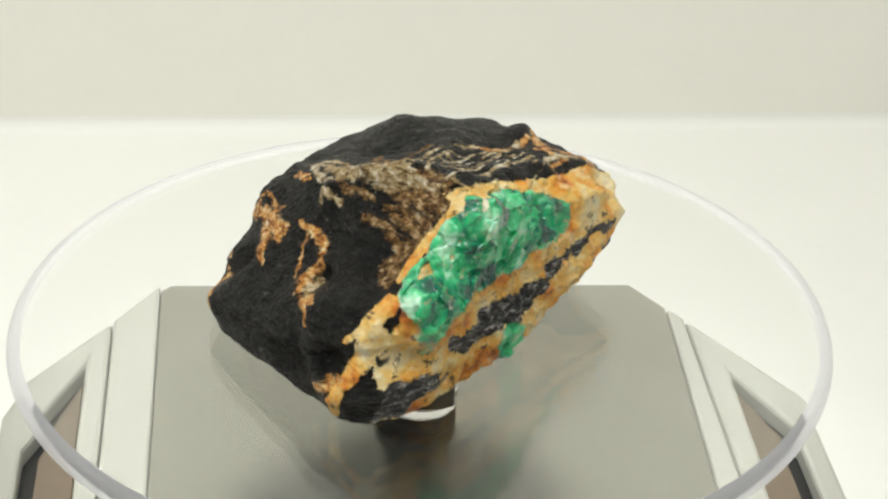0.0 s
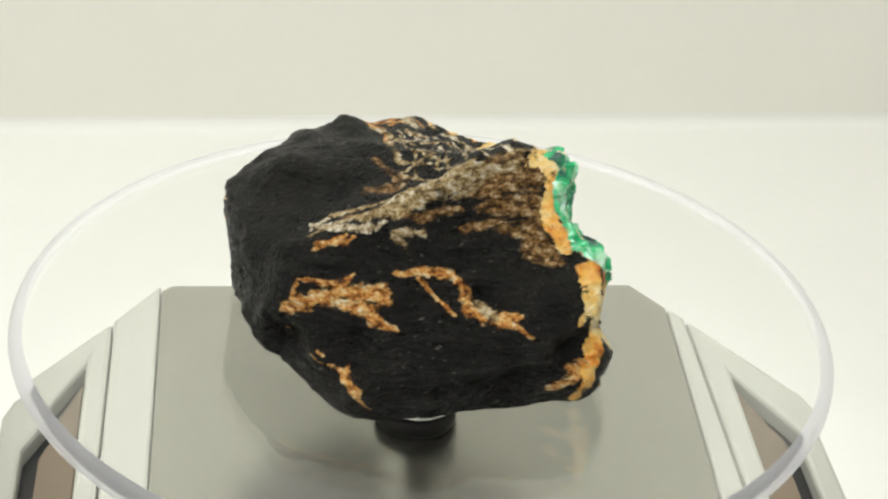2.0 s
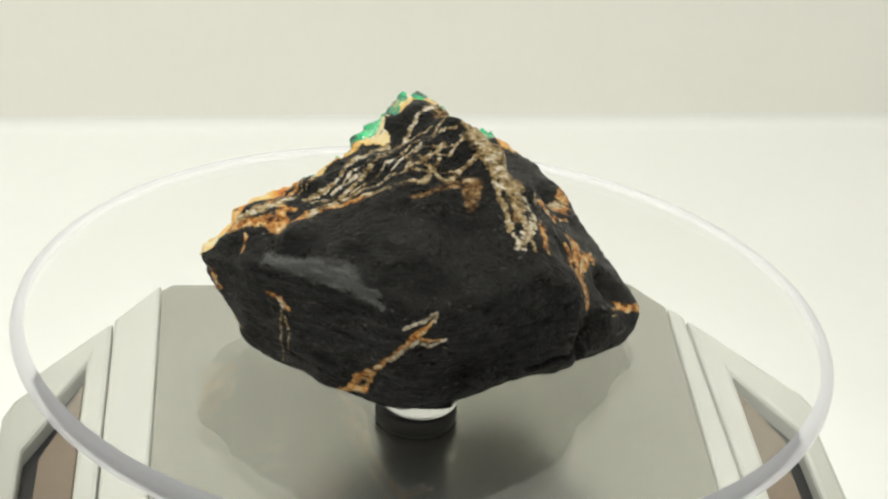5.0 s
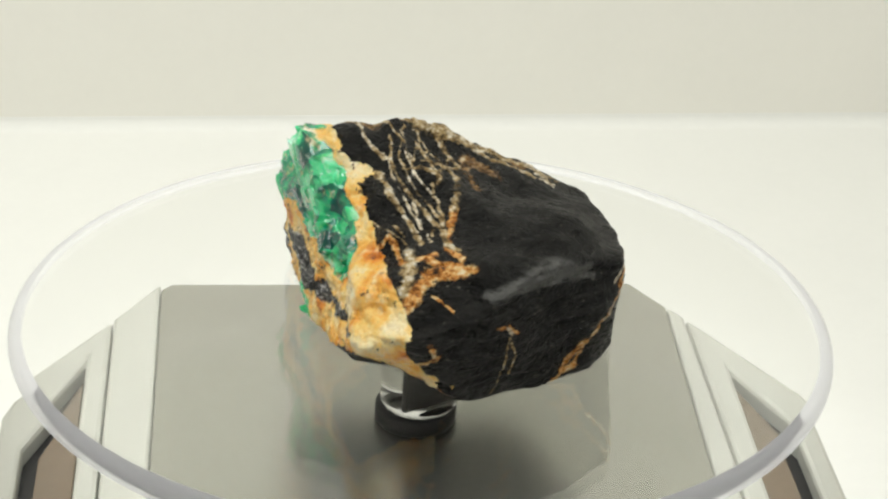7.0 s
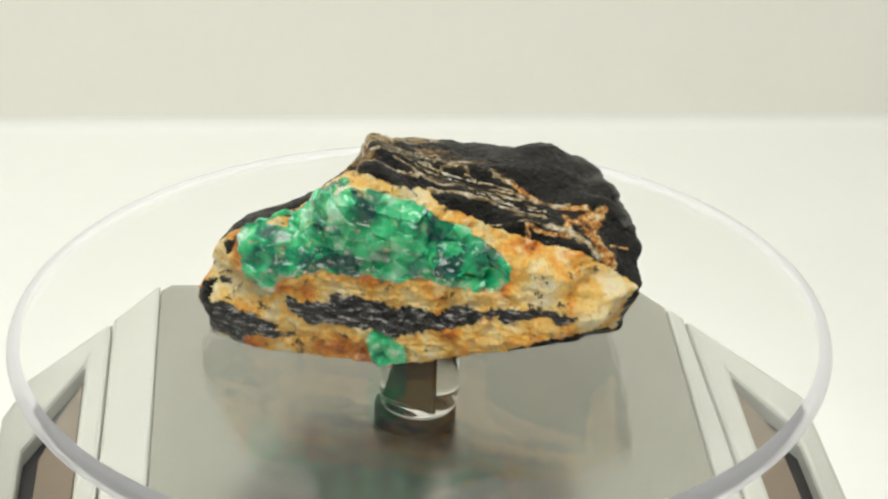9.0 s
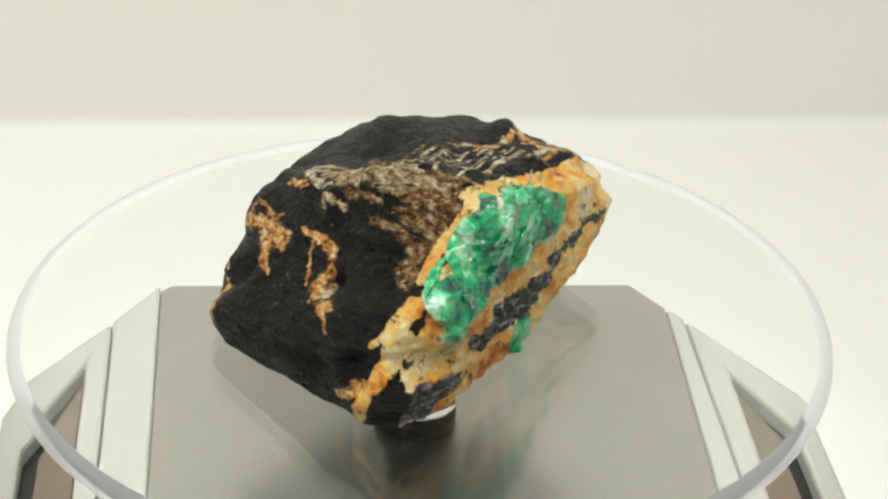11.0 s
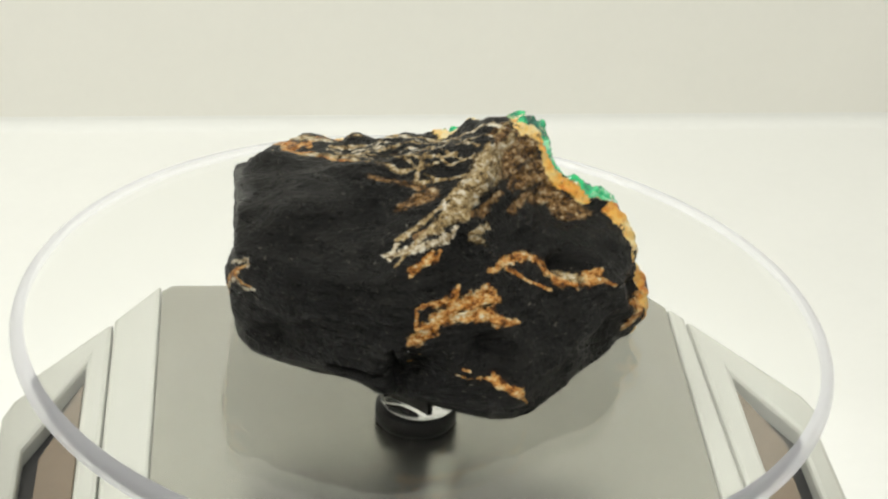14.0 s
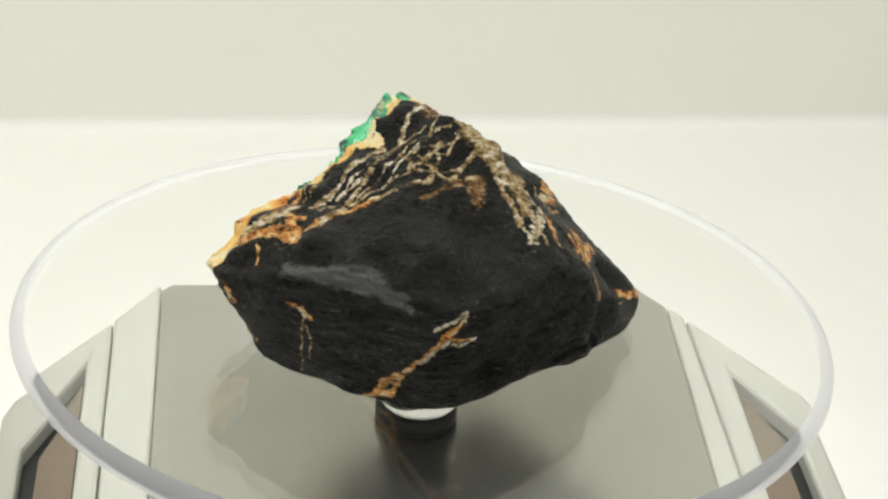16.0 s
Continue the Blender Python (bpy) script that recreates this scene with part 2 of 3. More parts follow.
for side in (-1, 1):
    inner_back, inner_front = (0.0410, 0.0410) if side < 0 else (0.0460, 0.0425)
    strip = [(inner_back, diagonal(inner_back) - 0.0003), (0.0484, diagonal(0.0484)), (0.0484, -0.077), (inner_front, -0.0855)]
    part("trim_strip", slab([(side * x, y) for x, y in strip], TOP - 0.0045, TOP + 0.0002, 0.0006), ivory, base)
    corner = 0.0085 if side < 0 else 0.0055
    wing = [(0.0486, diagonal(0.0486)), (0.0632, corner), (0.0645, corner - 0.0045), (0.0645, -0.048), (0.0486, -0.0755)]
    tip = (0.0522, 0.0165) if side < 0 else (0.0530, 0.0125)
    cell = [tip, (0.0606, -0.0055), (0.0606, -0.044), (0.0522, -0.058)]
    wing_part = part("wing", slab([(side * x, y) for x, y in wing], TOP - 0.0045, TOP + 0.0002, 0.0008, hole=[(side * x, y) for x, y in cell]), ivory, base)
    well = [(0.0521, 0.0175), (0.0608, -0.0055), (0.0608, -0.045), (0.0521, -0.059)]
    part("cell_well", slab([(side * x, y) for x, y in well], TOP - 0.0044, TOP - 0.0030), black_plastic, wing_part, "black well behind the solar cell")
    pane = [(0.0524, 0.0135), (0.0582, -0.0055), (0.0582, -0.044), (0.0524, -0.056)]
    part("solar_cell", slab([(side * x, y) for x, y in pane], TOP - 0.0030, TOP - 0.0016, 0.0002), cell_brown, wing_part, "brown solar cell")
part("collar", lathe([(0, TOP), (0.0062, TOP), (0.0064, TOP + 0.0003), (0.0064, TOP + 0.0024), (0.0061, TOP + 0.0028), (0, TOP + 0.0028)], closed=False), black_plastic, base, "black collar round the spindle")

# ---- turning disc ----
DISC_TOP = 0.0490
THICK = 0.0036
RADIUS = 0.0625
LEAN, LEAN_TO = 2.1, -132.0

disc = tagged(new("display_disc"), "clear round acrylic disc with a polished edge on a short spindle", "turntable disc")
edge = [(RADIUS - 0.0016 + 0.0016 * math.sin(a), DISC_TOP - THICK / 2 + (THICK / 2) * math.cos(a)) for a in [math.pi * k / 12 for k in range(13)]]
INNER = RADIUS - 0.0020
pane_bm = lathe([(0, DISC_TOP), (INNER, DISC_TOP), (INNER, DISC_TOP - THICK), (0, DISC_TOP - THICK)], 192, closed=False)
for f in pane_bm.faces:
    f.smooth = False
# the cast rim closes the pane's side
bmesh.ops.delete(pane_bm, geom=[f for f in pane_bm.faces if abs(f.normal.z) < 0.5], context="FACES_ONLY")
pane = part("pane", pane_bm, clear, disc)
rim = part("rim", lathe([(INNER, DISC_TOP)] + edge + [(INNER, DISC_TOP - THICK)], 192, closed=False), rim_mat, disc, "milky lavender rounded edge")
hub_low = TOP + 0.0029
hub_top = DISC_TOP - THICK - 0.0003
hub = part("spindle", lathe([(0, hub_low), (0.0050, hub_low), (0.0058, hub_low + 0.0002), (0.0061, hub_low + 0.0008), (0.0061, hub_top), (0, hub_top)], 64, closed=False), clear_hub, disc, "clear acrylic spindle")
blade = box(-0.0036, 0.0036, -0.00035, 0.00035, hub_low + 0.0005, hub_top - 0.0002, 0.0001)
blade.transform(Matrix.Rotation(radians(6.4), 4, "Z"))
part("shaft", blade, black_plastic, hub, "flat black key set inside the clear spindle")
lean = Matrix.Translation((0.00045 * math.cos(radians(LEAN_TO)), 0.00045 * math.sin(radians(LEAN_TO)), DISC_TOP)) @ Matrix.Rotation(radians(LEAN), 4, Vector((-math.sin(radians(LEAN_TO)), math.cos(radians(LEAN_TO)), 0))) @ Matrix.Translation((0, 0, -DISC_TOP))
for ob in (pane, rim):
    ob.data.transform(lean)
for ob in (pane, rim):
    ob.visible_shadow = False

# ---- the mineral ----
HEART = Vector((0, 0, 0.054167))
FACETS = [(140, 72, 19.6), (-150, 49, 20.3), (20, 71, 20.4), (174, 45, 33.1), (-128, 57, 38.6), (8, 111, 43.3), (-176, 45, 34.7), (-68, 33, 27.0), (141, 14, 28.0), (-166, 51, 38.1), (-56, 3, 38.5), (-174, 44, 22.8), (-110, 10, 31.5), (65, -14, 28.1), (-163, 50, 42.9), (-32, 4, 18.3), (161, -2, 29.2), (-143, -14, 28.4), (-1, -59, 35.5), (121, -3, 28.7), (-44, -13, 18.6), (79, 1, 28.7), (-139, -59, 35.4), (-19, -61, 22.6), (139, -54, 17.6), (-50, -74, 35.2), (21, -30, 24.6), (140, -87, 22.4), (-3, -59, 11.4), (141, -85, 17.9), (-154, -93, 17.1), (51, -88, 5.2)]
HOLLOWS = [(-95, 7, 4, -4.08), (-20, 44, 3.5, -3.53), (-177, 6, 4, -3.35), (-9, 40, 4, -2.98), (-132, 21, 3.5, -2.85), (-114, 5, 3.5, -2.78), (-98, 36, 11, -2.52), (161, 4, 5, -2.28), (26, 19, 3.5, -2.08), (3, 31, 5, -2.02), (31, 1, 3.5, -1.88), (-126, 2, 5, -1.77), (-113, -19, 8, -1.75), (129, 3, 5, -1.72), (43, 17, 4, -1.58), (-173, -15, 3.5, -1.57), (-59, 19, 13, -1.47), (-56, 56, 3.5, -1.47), (-103, -8, 3.5, -1.35), (-131, -3, 5, -1.3), (79, 31, 4, -1.23), (-74, 32, 4, -1.23), (116, 1, 3.5, -1.11), (31, 67, 7, -1.09), (-139, 0, 3.5, -1.04), (-52, -24, 8, -0.98)]
DIPS = [(-78, 54, 4, -0.96), (99, -6, 3.5, -0.95), (90, 21, 5, -0.87), (127, 52, 7, -0.86), (62, -13, 8, -0.84), (8, 56, 4, -0.74), (-161, 58, 3.5, -0.74), (81, -11, 7, -0.72), (-92, 18, 3.5, -0.65), (6, 34, 7, -0.63), (38, -4, 4, -0.6), (-33, -12, 4, -0.56), (142, 26, 4, -0.52), (119, 47, 4, -0.52), (-67, 0, 4, -0.52), (-159, 4, 7, -0.44), (-68, -14, 4, -0.41), (173, 11, 4, -0.37), (137, 81, 7, -0.36), (-18, -8, 8, -0.36), (-84, 66, 3.5, -0.31), (-5, 18, 7, -0.3), (-137, 34, 4, -0.21), (52, 50, 4, -0.18), (-157, 34, 4, -0.12), (-151, 45, 4, -0.12)]
SWELLS = [(-120, 52, 7, 0.16), (113, 10, 13, 0.37), (107, -10, 3.5, 0.43), (167, -14, 5, 0.56), (153, 49, 7, 0.58), (-62, 49, 7, 0.64), (131, 18, 5, 0.64), (15, 24, 4, 0.72), (106, 14, 3.5, 0.72), (-104, 16, 5, 0.73), (174, 51, 3.5, 0.78), (-23, 58, 3.5, 0.83), (41, 12, 3.5, 0.83), (122, -17, 8, 0.89), (4, 6, 5, 0.91), (-87, 24, 3.5, 0.92), (-68, 63, 4, 0.96), (-170, -25, 13, 0.96), (47, -6, 3.5, 1.02), (-137, 15, 5, 1.02), (-111, -5, 3.5, 1.06), (-88, 74, 7, 1.08), (38, 22, 3.5, 1.09), (15, 33, 3.5, 1.12), (-100, 22, 3.5, 1.18), (-94, 32, 4, 1.2)]
KNOBS = [(-90, -2, 4, 1.25), (-148, 63, 3.5, 1.26), (-104, 70, 3.5, 1.29), (-88, -15, 8, 1.32), (16, 8, 5, 1.33), (159, 20, 4, 1.34), (154, 8, 3.5, 1.35), (152, -7, 5, 1.36), (-43, 60, 3.5, 1.37), (93, 12, 5, 1.38), (-70, 44, 4, 1.55), (-111, 20, 4, 1.81), (21, 13, 3.5, 1.86), (-169, 47, 4, 1.9), (-106, 1, 5, 2.0), (-127, 68, 4, 2.09), (-158, 62, 7, 2.11), (22, 43, 4, 2.3), (9, 59, 8, 2.36), (28, 29, 4, 2.52), (39, 32, 7, 2.64), (-124, 16, 7, 2.7), (-60, 58, 7, 2.76), (-92, 23, 4, 3.0), (102, 38, 7, 3.26), (56, 33, 4, 3.33)]
FACE_TURN = 334.1
MATRIX_EDGE = [(-31.3, 0.8), (-29.1, 4.7), (-27.2, 6.7), (-24.2, 8.7), (-20.0, 9.4), (-18.0, 10.9), (-15.1, 13.6), (-13.6, 16.0), (-11.9, 17.4), (-10.2, 18.0), (-8.3, 16.2), (-4.4, 15.6), (-0.5, 14.5), (3.0, 12.9), (6.5, 11.7), (10.1, 10.8), (14.2, 9.4), (17.6, 9.0), (21.4, 7.7), (24.5, 6.9), (27.2, 4.8), (29.0, 4.1), (30.4, 2.7), (29.1, 0.7), (28.9, -2.8), (28.1, -3.9), (23.7, -3.0), (19.0, -4.1), (12.3, -5.9), (6.0, -9.9), (2.5, -11.2), (-0.9, -12.3), (-7.0, -12.7), (-12.4, -12.8), (-21.7, -12.7), (-28.9, -11.6), (-30.9, -11.1), (-31.2, -4.3)]
EMERALD_EDGE = [(-11.6, 16.3), (-10.0, 16.5), (-6.8, 15.4), (-4.0, 14.7), (-0.6, 13.8), (2.2, 12.0), (5.7, 10.8), (7.1, 9.4), (8.5, 9.3), (10.8, 7.2), (12.4, 5.9), (12.0, 4.1), (10.3, 2.6), (7.8, 1.7), (5.0, 2.0), (2.0, 3.3), (-1.5, 3.5), (-4.8, 2.7), (-7.8, 3.4), (-10.0, 2.9), (-13.4, 3.5), (-15.6, 3.6), (-17.6, 2.8), (-20.2, 1.8), (-21.7, -0.0), (-24.0, -0.9), (-25.3, 1.1), (-26.5, 3.3), (-26.6, 5.1), (-25.3, 6.9), (-23.5, 8.9), (-20.3, 9.1), (-17.5, 10.0), (-16.0, 12.2), (-15.1, 13.6), (-13.7, 15.1)]
SMALL_EDGE = [(-7.8, -5.6), (-6.2, -4.8), (-3.6, -6.2), (-2.5, -6.9), (-2.0, -9.8), (-3.4, -10.8), (-7.0, -11.0), (-8.3, -7.7)]
LENS_EDGE = [(-20.7, -0.9), (-17.8, -1.1), (-14.6, -1.0), (-12.8, 0.2), (-10.2, 0.3), (-7.1, -0.2), (-4.8, -1.0), (-0.7, -0.9), (2.2, -1.5), (4.3, -0.3), (8.1, -0.8), (12.3, -0.3), (16.1, -0.4), (20.5, -0.5), (22.2, -0.8), (20.6, -2.1), (16.4, -1.7), (12.4, -2.1), (9.0, -1.6), (5.9, -3.6), (2.4, -4.0), (-2.1, -5.5), (-4.5, -5.8), (-7.0, -5.0), (-12.0, -4.6), (-17.0, -4.2), (-19.8, -3.2)]
WEDGE_EDGE = [(-32.4, -3.4), (-29.7, -2.4), (-27.5, -3.7), (-23.8, -4.0), (-21.3, -5.4), (-19.7, -6.5), (-18.0, -6.6), (-21.4, -7.4), (-24.5, -7.3), (-26.5, -8.7), (-29.3, -8.5), (-31.5, -7.8), (-32.0, -5.4)]
SPOT_EDGE = [(-30.7, 1.2), (-29.6, 1.8), (-28.8, 1.5), (-28.4, 0.5), (-29.1, -0.5), (-30.5, -0.1)]


def toward(az, el):
    a, e = np.radians(az), np.radians(el)
    return np.stack([np.cos(e) * np.cos(a), np.cos(e) * np.sin(a), np.sin(e)], -1)


def within(outline, u, v):
    hit = np.zeros(len(u), bool)
    for (x1, y1), (x2, y2) in zip(outline, outline[1:] + outline[:1]):
        if y1 != y2:
            hit ^= ((y1 > v) != (y2 > v)) & (u < (x2 - x1) * (v - y1) / (y2 - y1) + x1)
    return hit


def edge_gap(outline, u, v):
    """Signed distance to an outline: positive inside."""
    best = np.full(len(u), 1e9)
    for (x1, y1), (x2, y2) in zip(outline, outline[1:] + outline[:1]):
        dx, dy = x2 - x1, y2 - y1
        k = np.clip(((u - x1) * dx + (v - y1) * dy) / (dx * dx + dy * dy + 1e-9), 0, 1)
        best = np.minimum(best, np.hypot(u - x1 - k * dx, v - y1 - k * dy))
    return np.where(within(outline, u, v), best, -best)


def mineral():
    thing = tagged(new("mineral_specimen"), "black schist with emerald crystals in an orange calcite seam", "mineral")
    bm = bmesh.new()
    bmesh.ops.create_icosphere(bm, subdivisions=8, radius=1.0)
    d = np.array([v.co[:] for v in bm.verts])
    faces = np.array([[v.index for v in f.verts] for f in bm.faces])
    bm.free()
    d /= np.linalg.norm(d, axis=1)[:, None]
    # flat breaks, rounded where they meet
    f = np.array(FACETS)
    s = d @ (toward(f[:, 0], f[:, 1]) / f[:, 2:3]).T * 286.0
    top = s.max(1)
    r = 286.0 / (top + np.log(np.exp(8.0 * (s - top[:, None])).sum(1)) / 8.0)
    for az, el, wide, deep in HOLLOWS + DIPS + SWELLS + KNOBS:
        ang = np.degrees(np.arccos(np.clip(d @ toward(az, el), -1, 1)))
        r += deep * np.exp(-0.5 * (ang / wide) ** 2)
    p = d * r[:, None]
    span = np.cross(p[faces[:, 1]] - p[faces[:, 0]], p[faces[:, 2]] - p[faces[:, 0]])
    normal = np.zeros_like(p)
    for k in range(3):
        np.add.at(normal, faces[:, k], span)
    normal /= np.linalg.norm(normal, axis=1)[:, None]
    # ragged noise at three sizes
    grain = np.array([(noise.fractal(Vector(q) * 0.22, 0.9, 2.1, 5), noise.noise(Vector(q) * 0.55), noise.noise(Vector(q) * 0.55 + Vector((31, 7, 3))), noise.ridged_multi_fractal(Vector((q[0] * 0.12, q[1] * 0.12, q[2] * 0.55)), 0.9, 2.0, 4, 1.0, 2.0)) for q in p])
    fine = np.array([noise.noise_vector(Vector(a) * 1.7) for a in p])
    warp = np.stack([grain[:, 1], grain[:, 2], grain[:, 0]], 1) * 0.7 + fine * 0.4
    q = p + warp
    qd = p + 0.42 * warp
    qd /= np.linalg.norm(qd, axis=1)[:, None]
    masks = {k: np.zeros(len(p)) for k in ("ochre", "cream", "grey", "rust", "painted_sheen", "rind", "green", "crease")}

    def vein(kind, *points):
        ends = [(toward(a, e), w) for a, e, w in points]
        for (a, wa), (b, wb) in zip(ends, ends[1:]):
            ab = b - a
            k = np.clip(((qd - a) @ ab) / (ab @ ab), 0, 1)
            gap = np.linalg.norm(qd - a - k[:, None] * ab, axis=1) * r
            half = (wa + (wb - wa) * k) / 2
            masks[kind] = np.maximum(masks[kind], np.clip(1 - 0.5 * gap / half, 0, 1))

    vein("ochre", (160.7, 12.5, 1.65), (166.7, 15.9, 2.06), (175.6, 21.2, 2.19), (-171.9, 23.1, 2.32), (-169.5, 21.0, 1.37))
    vein("ochre", (172.0, 17.1, 1.10), (-174.5, 17.2, 2.04), (-172.1, 15.1, 1.50), (-164.0, 12.7, 0.54))
    vein("ochre", (-167.2, 31.1, 0.96), (-158.5, 32.6, 1.10), (-144.0, 31.6, 1.38), (-138.8, 25.5, 1.37), (-139.1, 18.7, 1.78), (-131.8, 15.9, 1.77), (-125.3, 16.5, 0.68))
    vein("ochre", (-131.8, 15.9, 1.36), (-126.8, 13.5, 0.82), (-123.9, 10.7, 0.54))
    vein("ochre", (-157.8, 29.8, 0.82), (-152.4, 24.4, 0.55), (-144.5, 17.2, 0.48))
    vein("cream", (148.1, 34.7, 0.70), (149.8, 41.0, 0.84))
    vein("cream", (154.2, 38.2, 0.97), (165.9, 42.3, 1.11), (174.1, 46.0, 0.69))
    vein("grey", (173.6, 50.1, 1.25), (-175.6, 57.3, 2.36), (-158.3, 62.7, 3.05), (-137.5, 65.4, 3.33), (-115.1, 66.2, 2.79), (-101.3, 64.3, 1.40))
    vein("ochre", (157.4, 32.3, 0.69), (165.9, 36.4, 1.10), (170.3, 39.8, 0.55))
    vein("grey", (-173.4, 45.0, 0.83), (-158.0, 48.1, 1.11))
    vein("rust", (-113.2, 63.3, 4.19), (-88.6, 59.0, 4.92), (-82.7, 52.6, 3.52))
    vein("rust", (-107.0, 54.3, 4.20), (-91.8, 44.0, 3.51))
    vein("rust", (-132.5, 49.6, 1.11), (-109.7, 47.2, 2.09), (-99.7, 35.1, 1.82))
    vein("rust", (158.5, 45.1, 0.97), (-160.0, 53.7, 1.11), (-133.5, 57.9, 1.39))
    vein("ochre", (159.1, 4.7, 0.20), (174.7, 3.0, 0.20), (-176.5, 0.0, 0.28), (-170.8, -1.9, 0.49), (-168.2, -6.6, 0.41))
    vein("ochre", (50.5, 35.4, 0.91), (46.3, 38.7, 0.91), (56.5, 56.7, 1.18))
    vein("ochre", (41.7, 37.1, 0.61), (30.6, 33.4, 0.77), (21.9, 42.3, 0.76), (16.6, 32.0, 0.61))
    vein("grey", (56.5, 56.7, 1.03), (94.4, 76.1, 0.86), (-154.2, 85.5, 0.64))
    vein("cream", (39.9, 42.1, 0.38), (28.2, 58.2, 0.52), (-10.2, 80.5, 0.50), (-97.2, 75.3, 0.35))
    vein("grey", (41.0, 45.0, 0.52), (56.0, 77.4, 0.65), (-72.0, 88.4, 0.64), (-108.0, 79.8, 0.49))
    vein("grey", (-80.6, 78.5, 0.43), (-92.4, 68.5, 0.49), (-75.8, 61.6, 0.42), (-67.3, 54.3, 0.43))
    vein("grey", (-111.2, 69.2, 0.70), (-88.0, 62.0, 0.49), (-78.9, 58.1, 0.42))
    vein("ochre", (-108.0, 2.0, 1.19), (-113.2, -1.0, 1.48), (-118.7, -4.8, 1.18))
    vein("cream", (100.0, 17.1, 0.55), (107.4, 21.3, 0.54), (107.4, 19.3, 0.41))
    vein("cream", (96.2, 7.9, 0.56), (103.1, 14.2, 0.69), (105.6, 12.2, 0.48), (110.4, 14.2, 0.34))
    # where the sheen on the black face is painted in grey
    vein("painted_sheen", (59.5, 25.2, 1.26), (72.0, 27.4, 2.48), (80.0, 27.8, 2.46), (87.9, 23.9, 1.77), (93.3, 21.6, 0.81))
    vein("cream", (60.8, 15.8, 0.49), (62.7, 13.7, 0.71))
    vein("grey", (63.1, 11.1, 0.35), (64.6, 6.7, 0.35), (63.4, 1.0, 0.36))
    vein("ochre", (108.0, 20.3, 0.33), (103.1, 16.2, 0.74), (96.8, 8.9, 0.88), (85.3, -2.9, 0.98), (82.6, -7.9, 0.63))
    vein("ochre", (102.5, 15.2, 0.54), (105.6, 14.2, 0.54), (109.2, 14.2, 0.34))
    vein("grey", (0.0, 85.8, 0.64), (124.2, 82.7, 0.71), (140.4, 76.0, 0.85), (-173.5, 75.5, 0.57), (-146.7, 70.9, 0.43))
    vein("grey", (-72.0, 86.7, 0.50), (-138.2, 81.9, 0.50), (-121.6, 73.4, 0.43))
    vein("grey", (-84.9, 59.4, 1.03), (-128.0, 70.0, 1.86), (-154.5, 64.2, 2.55), (-170.0, 58.0, 2.39), (-175.2, 52.2, 1.26))
    vein("grey", (-146.6, 69.8, 0.71), (177.6, 61.4, 0.77), (158.8, 50.3, 0.76), (151.4, 43.4, 0.69))
    vein("cream", (180.0, 49.2, 0.63), (172.7, 43.9, 1.11), (157.0, 39.8, 1.37), (149.3, 36.0, 0.82))
    vein("ochre", (165.9, 39.3, 0.62), (158.0, 30.7, 0.75))
    vein("rust", (-97.3, 40.7, 2.23), (-104.1, 29.8, 2.99))
    vein("rust", (167.4, 68.8, 2.11), (138.9, 57.6, 1.67))
    vein("rust", (91.8, 64.5, 1.12), (147.1, 74.0, 1.41))
    vein("ochre", (162.6, 7.7, 0.20), (176.5, 4.0, 0.21), (-155.4, -12.8, 0.35))
    vein("ochre", (-176.5, 0.0, 0.98), (-170.8, -1.9, 0.98))
    vein("cream", (-77.8, 62.1, 0.36), (-57.4, 67.9, 0.57), (-38.0, 73.8, 0.43), (-10.6, 70.2, 0.42), (22.4, 58.7, 0.42), (35.1, 48.2, 0.55))
    vein("grey", (-53.7, 69.3, 0.57), (-41.4, 71.9, 0.57))
    vein("grey", (-24.3, 66.9, 0.99), (10.8, 59.0, 0.76), (27.7, 49.9, 0.69), (36.0, 41.2, 0.82))
    vein("cream", (-4.2, 64.9, 0.28), (17.5, 57.1, 0.35), (33.5, 46.1, 0.34))
    vein("grey", (-75.1, 74.0, 0.36), (-30.1, 73.7, 0.50), (16.0, 66.0, 0.56), (38.1, 55.3, 0.62), (46.3, 46.7, 0.62), (46.7, 40.7, 1.09), (50.5, 38.3, 0.68))
    vein("grey", (-108.0, 72.9, 0.29), (-46.3, 78.0, 0.36), (11.8, 72.4, 0.42), (40.6, 59.3, 0.42), (46.5, 51.8, 0.41))
    vein("cream", (-119.2, 72.6, 0.22), (-45.5, 80.5, 0.28), (15.0, 76.4, 0.35), (47.0, 65.0, 0.42), (47.0, 53.8, 0.35))
    vein("grey", (-15.0, 76.4, 0.42), (24.8, 82.0, 0.57), (56.0, 77.4, 0.64), (177.6, 77.3, 0.58), (-155.2, 71.3, 0.58))
    vein("grey", (-125.3, 73.1, 0.29), (-108.0, 81.4, 0.36), (-10.2, 80.5, 0.35))
    vein("grey", (41.9, 73.7, 0.42), (46.8, 56.9, 0.49), (46.9, 45.6, 0.55))
    vein("grey", (8.0, 46.7, 0.22), (22.4, 43.3, 0.27), (30.7, 40.1, 0.27))
    vein("grey", (31.7, 37.2, 1.49), (33.4, 31.7, 1.74), (32.2, 26.1, 1.33))
    vein("ochre", (39.4, 34.4, 0.81), (42.7, 33.3, 1.21), (49.2, 32.8, 1.07))
    vein("ochre", (39.2, 30.8, 1.60), (46.9, 30.4, 1.74), (52.1, 31.6, 1.34))
    vein("ochre", (39.9, 29.8, 1.60), (35.4, 25.2, 1.99), (33.5, 22.3, 1.32))
    vein("ochre", (40.4, 25.1, 0.33), (45.9, 22.0, 0.40))
    vein("painted_sheen", (55.6, 24.8, 1.47), (67.7, 25.2, 1.76), (80.8, 25.4, 1.78), (91.4, 24.3, 1.11))
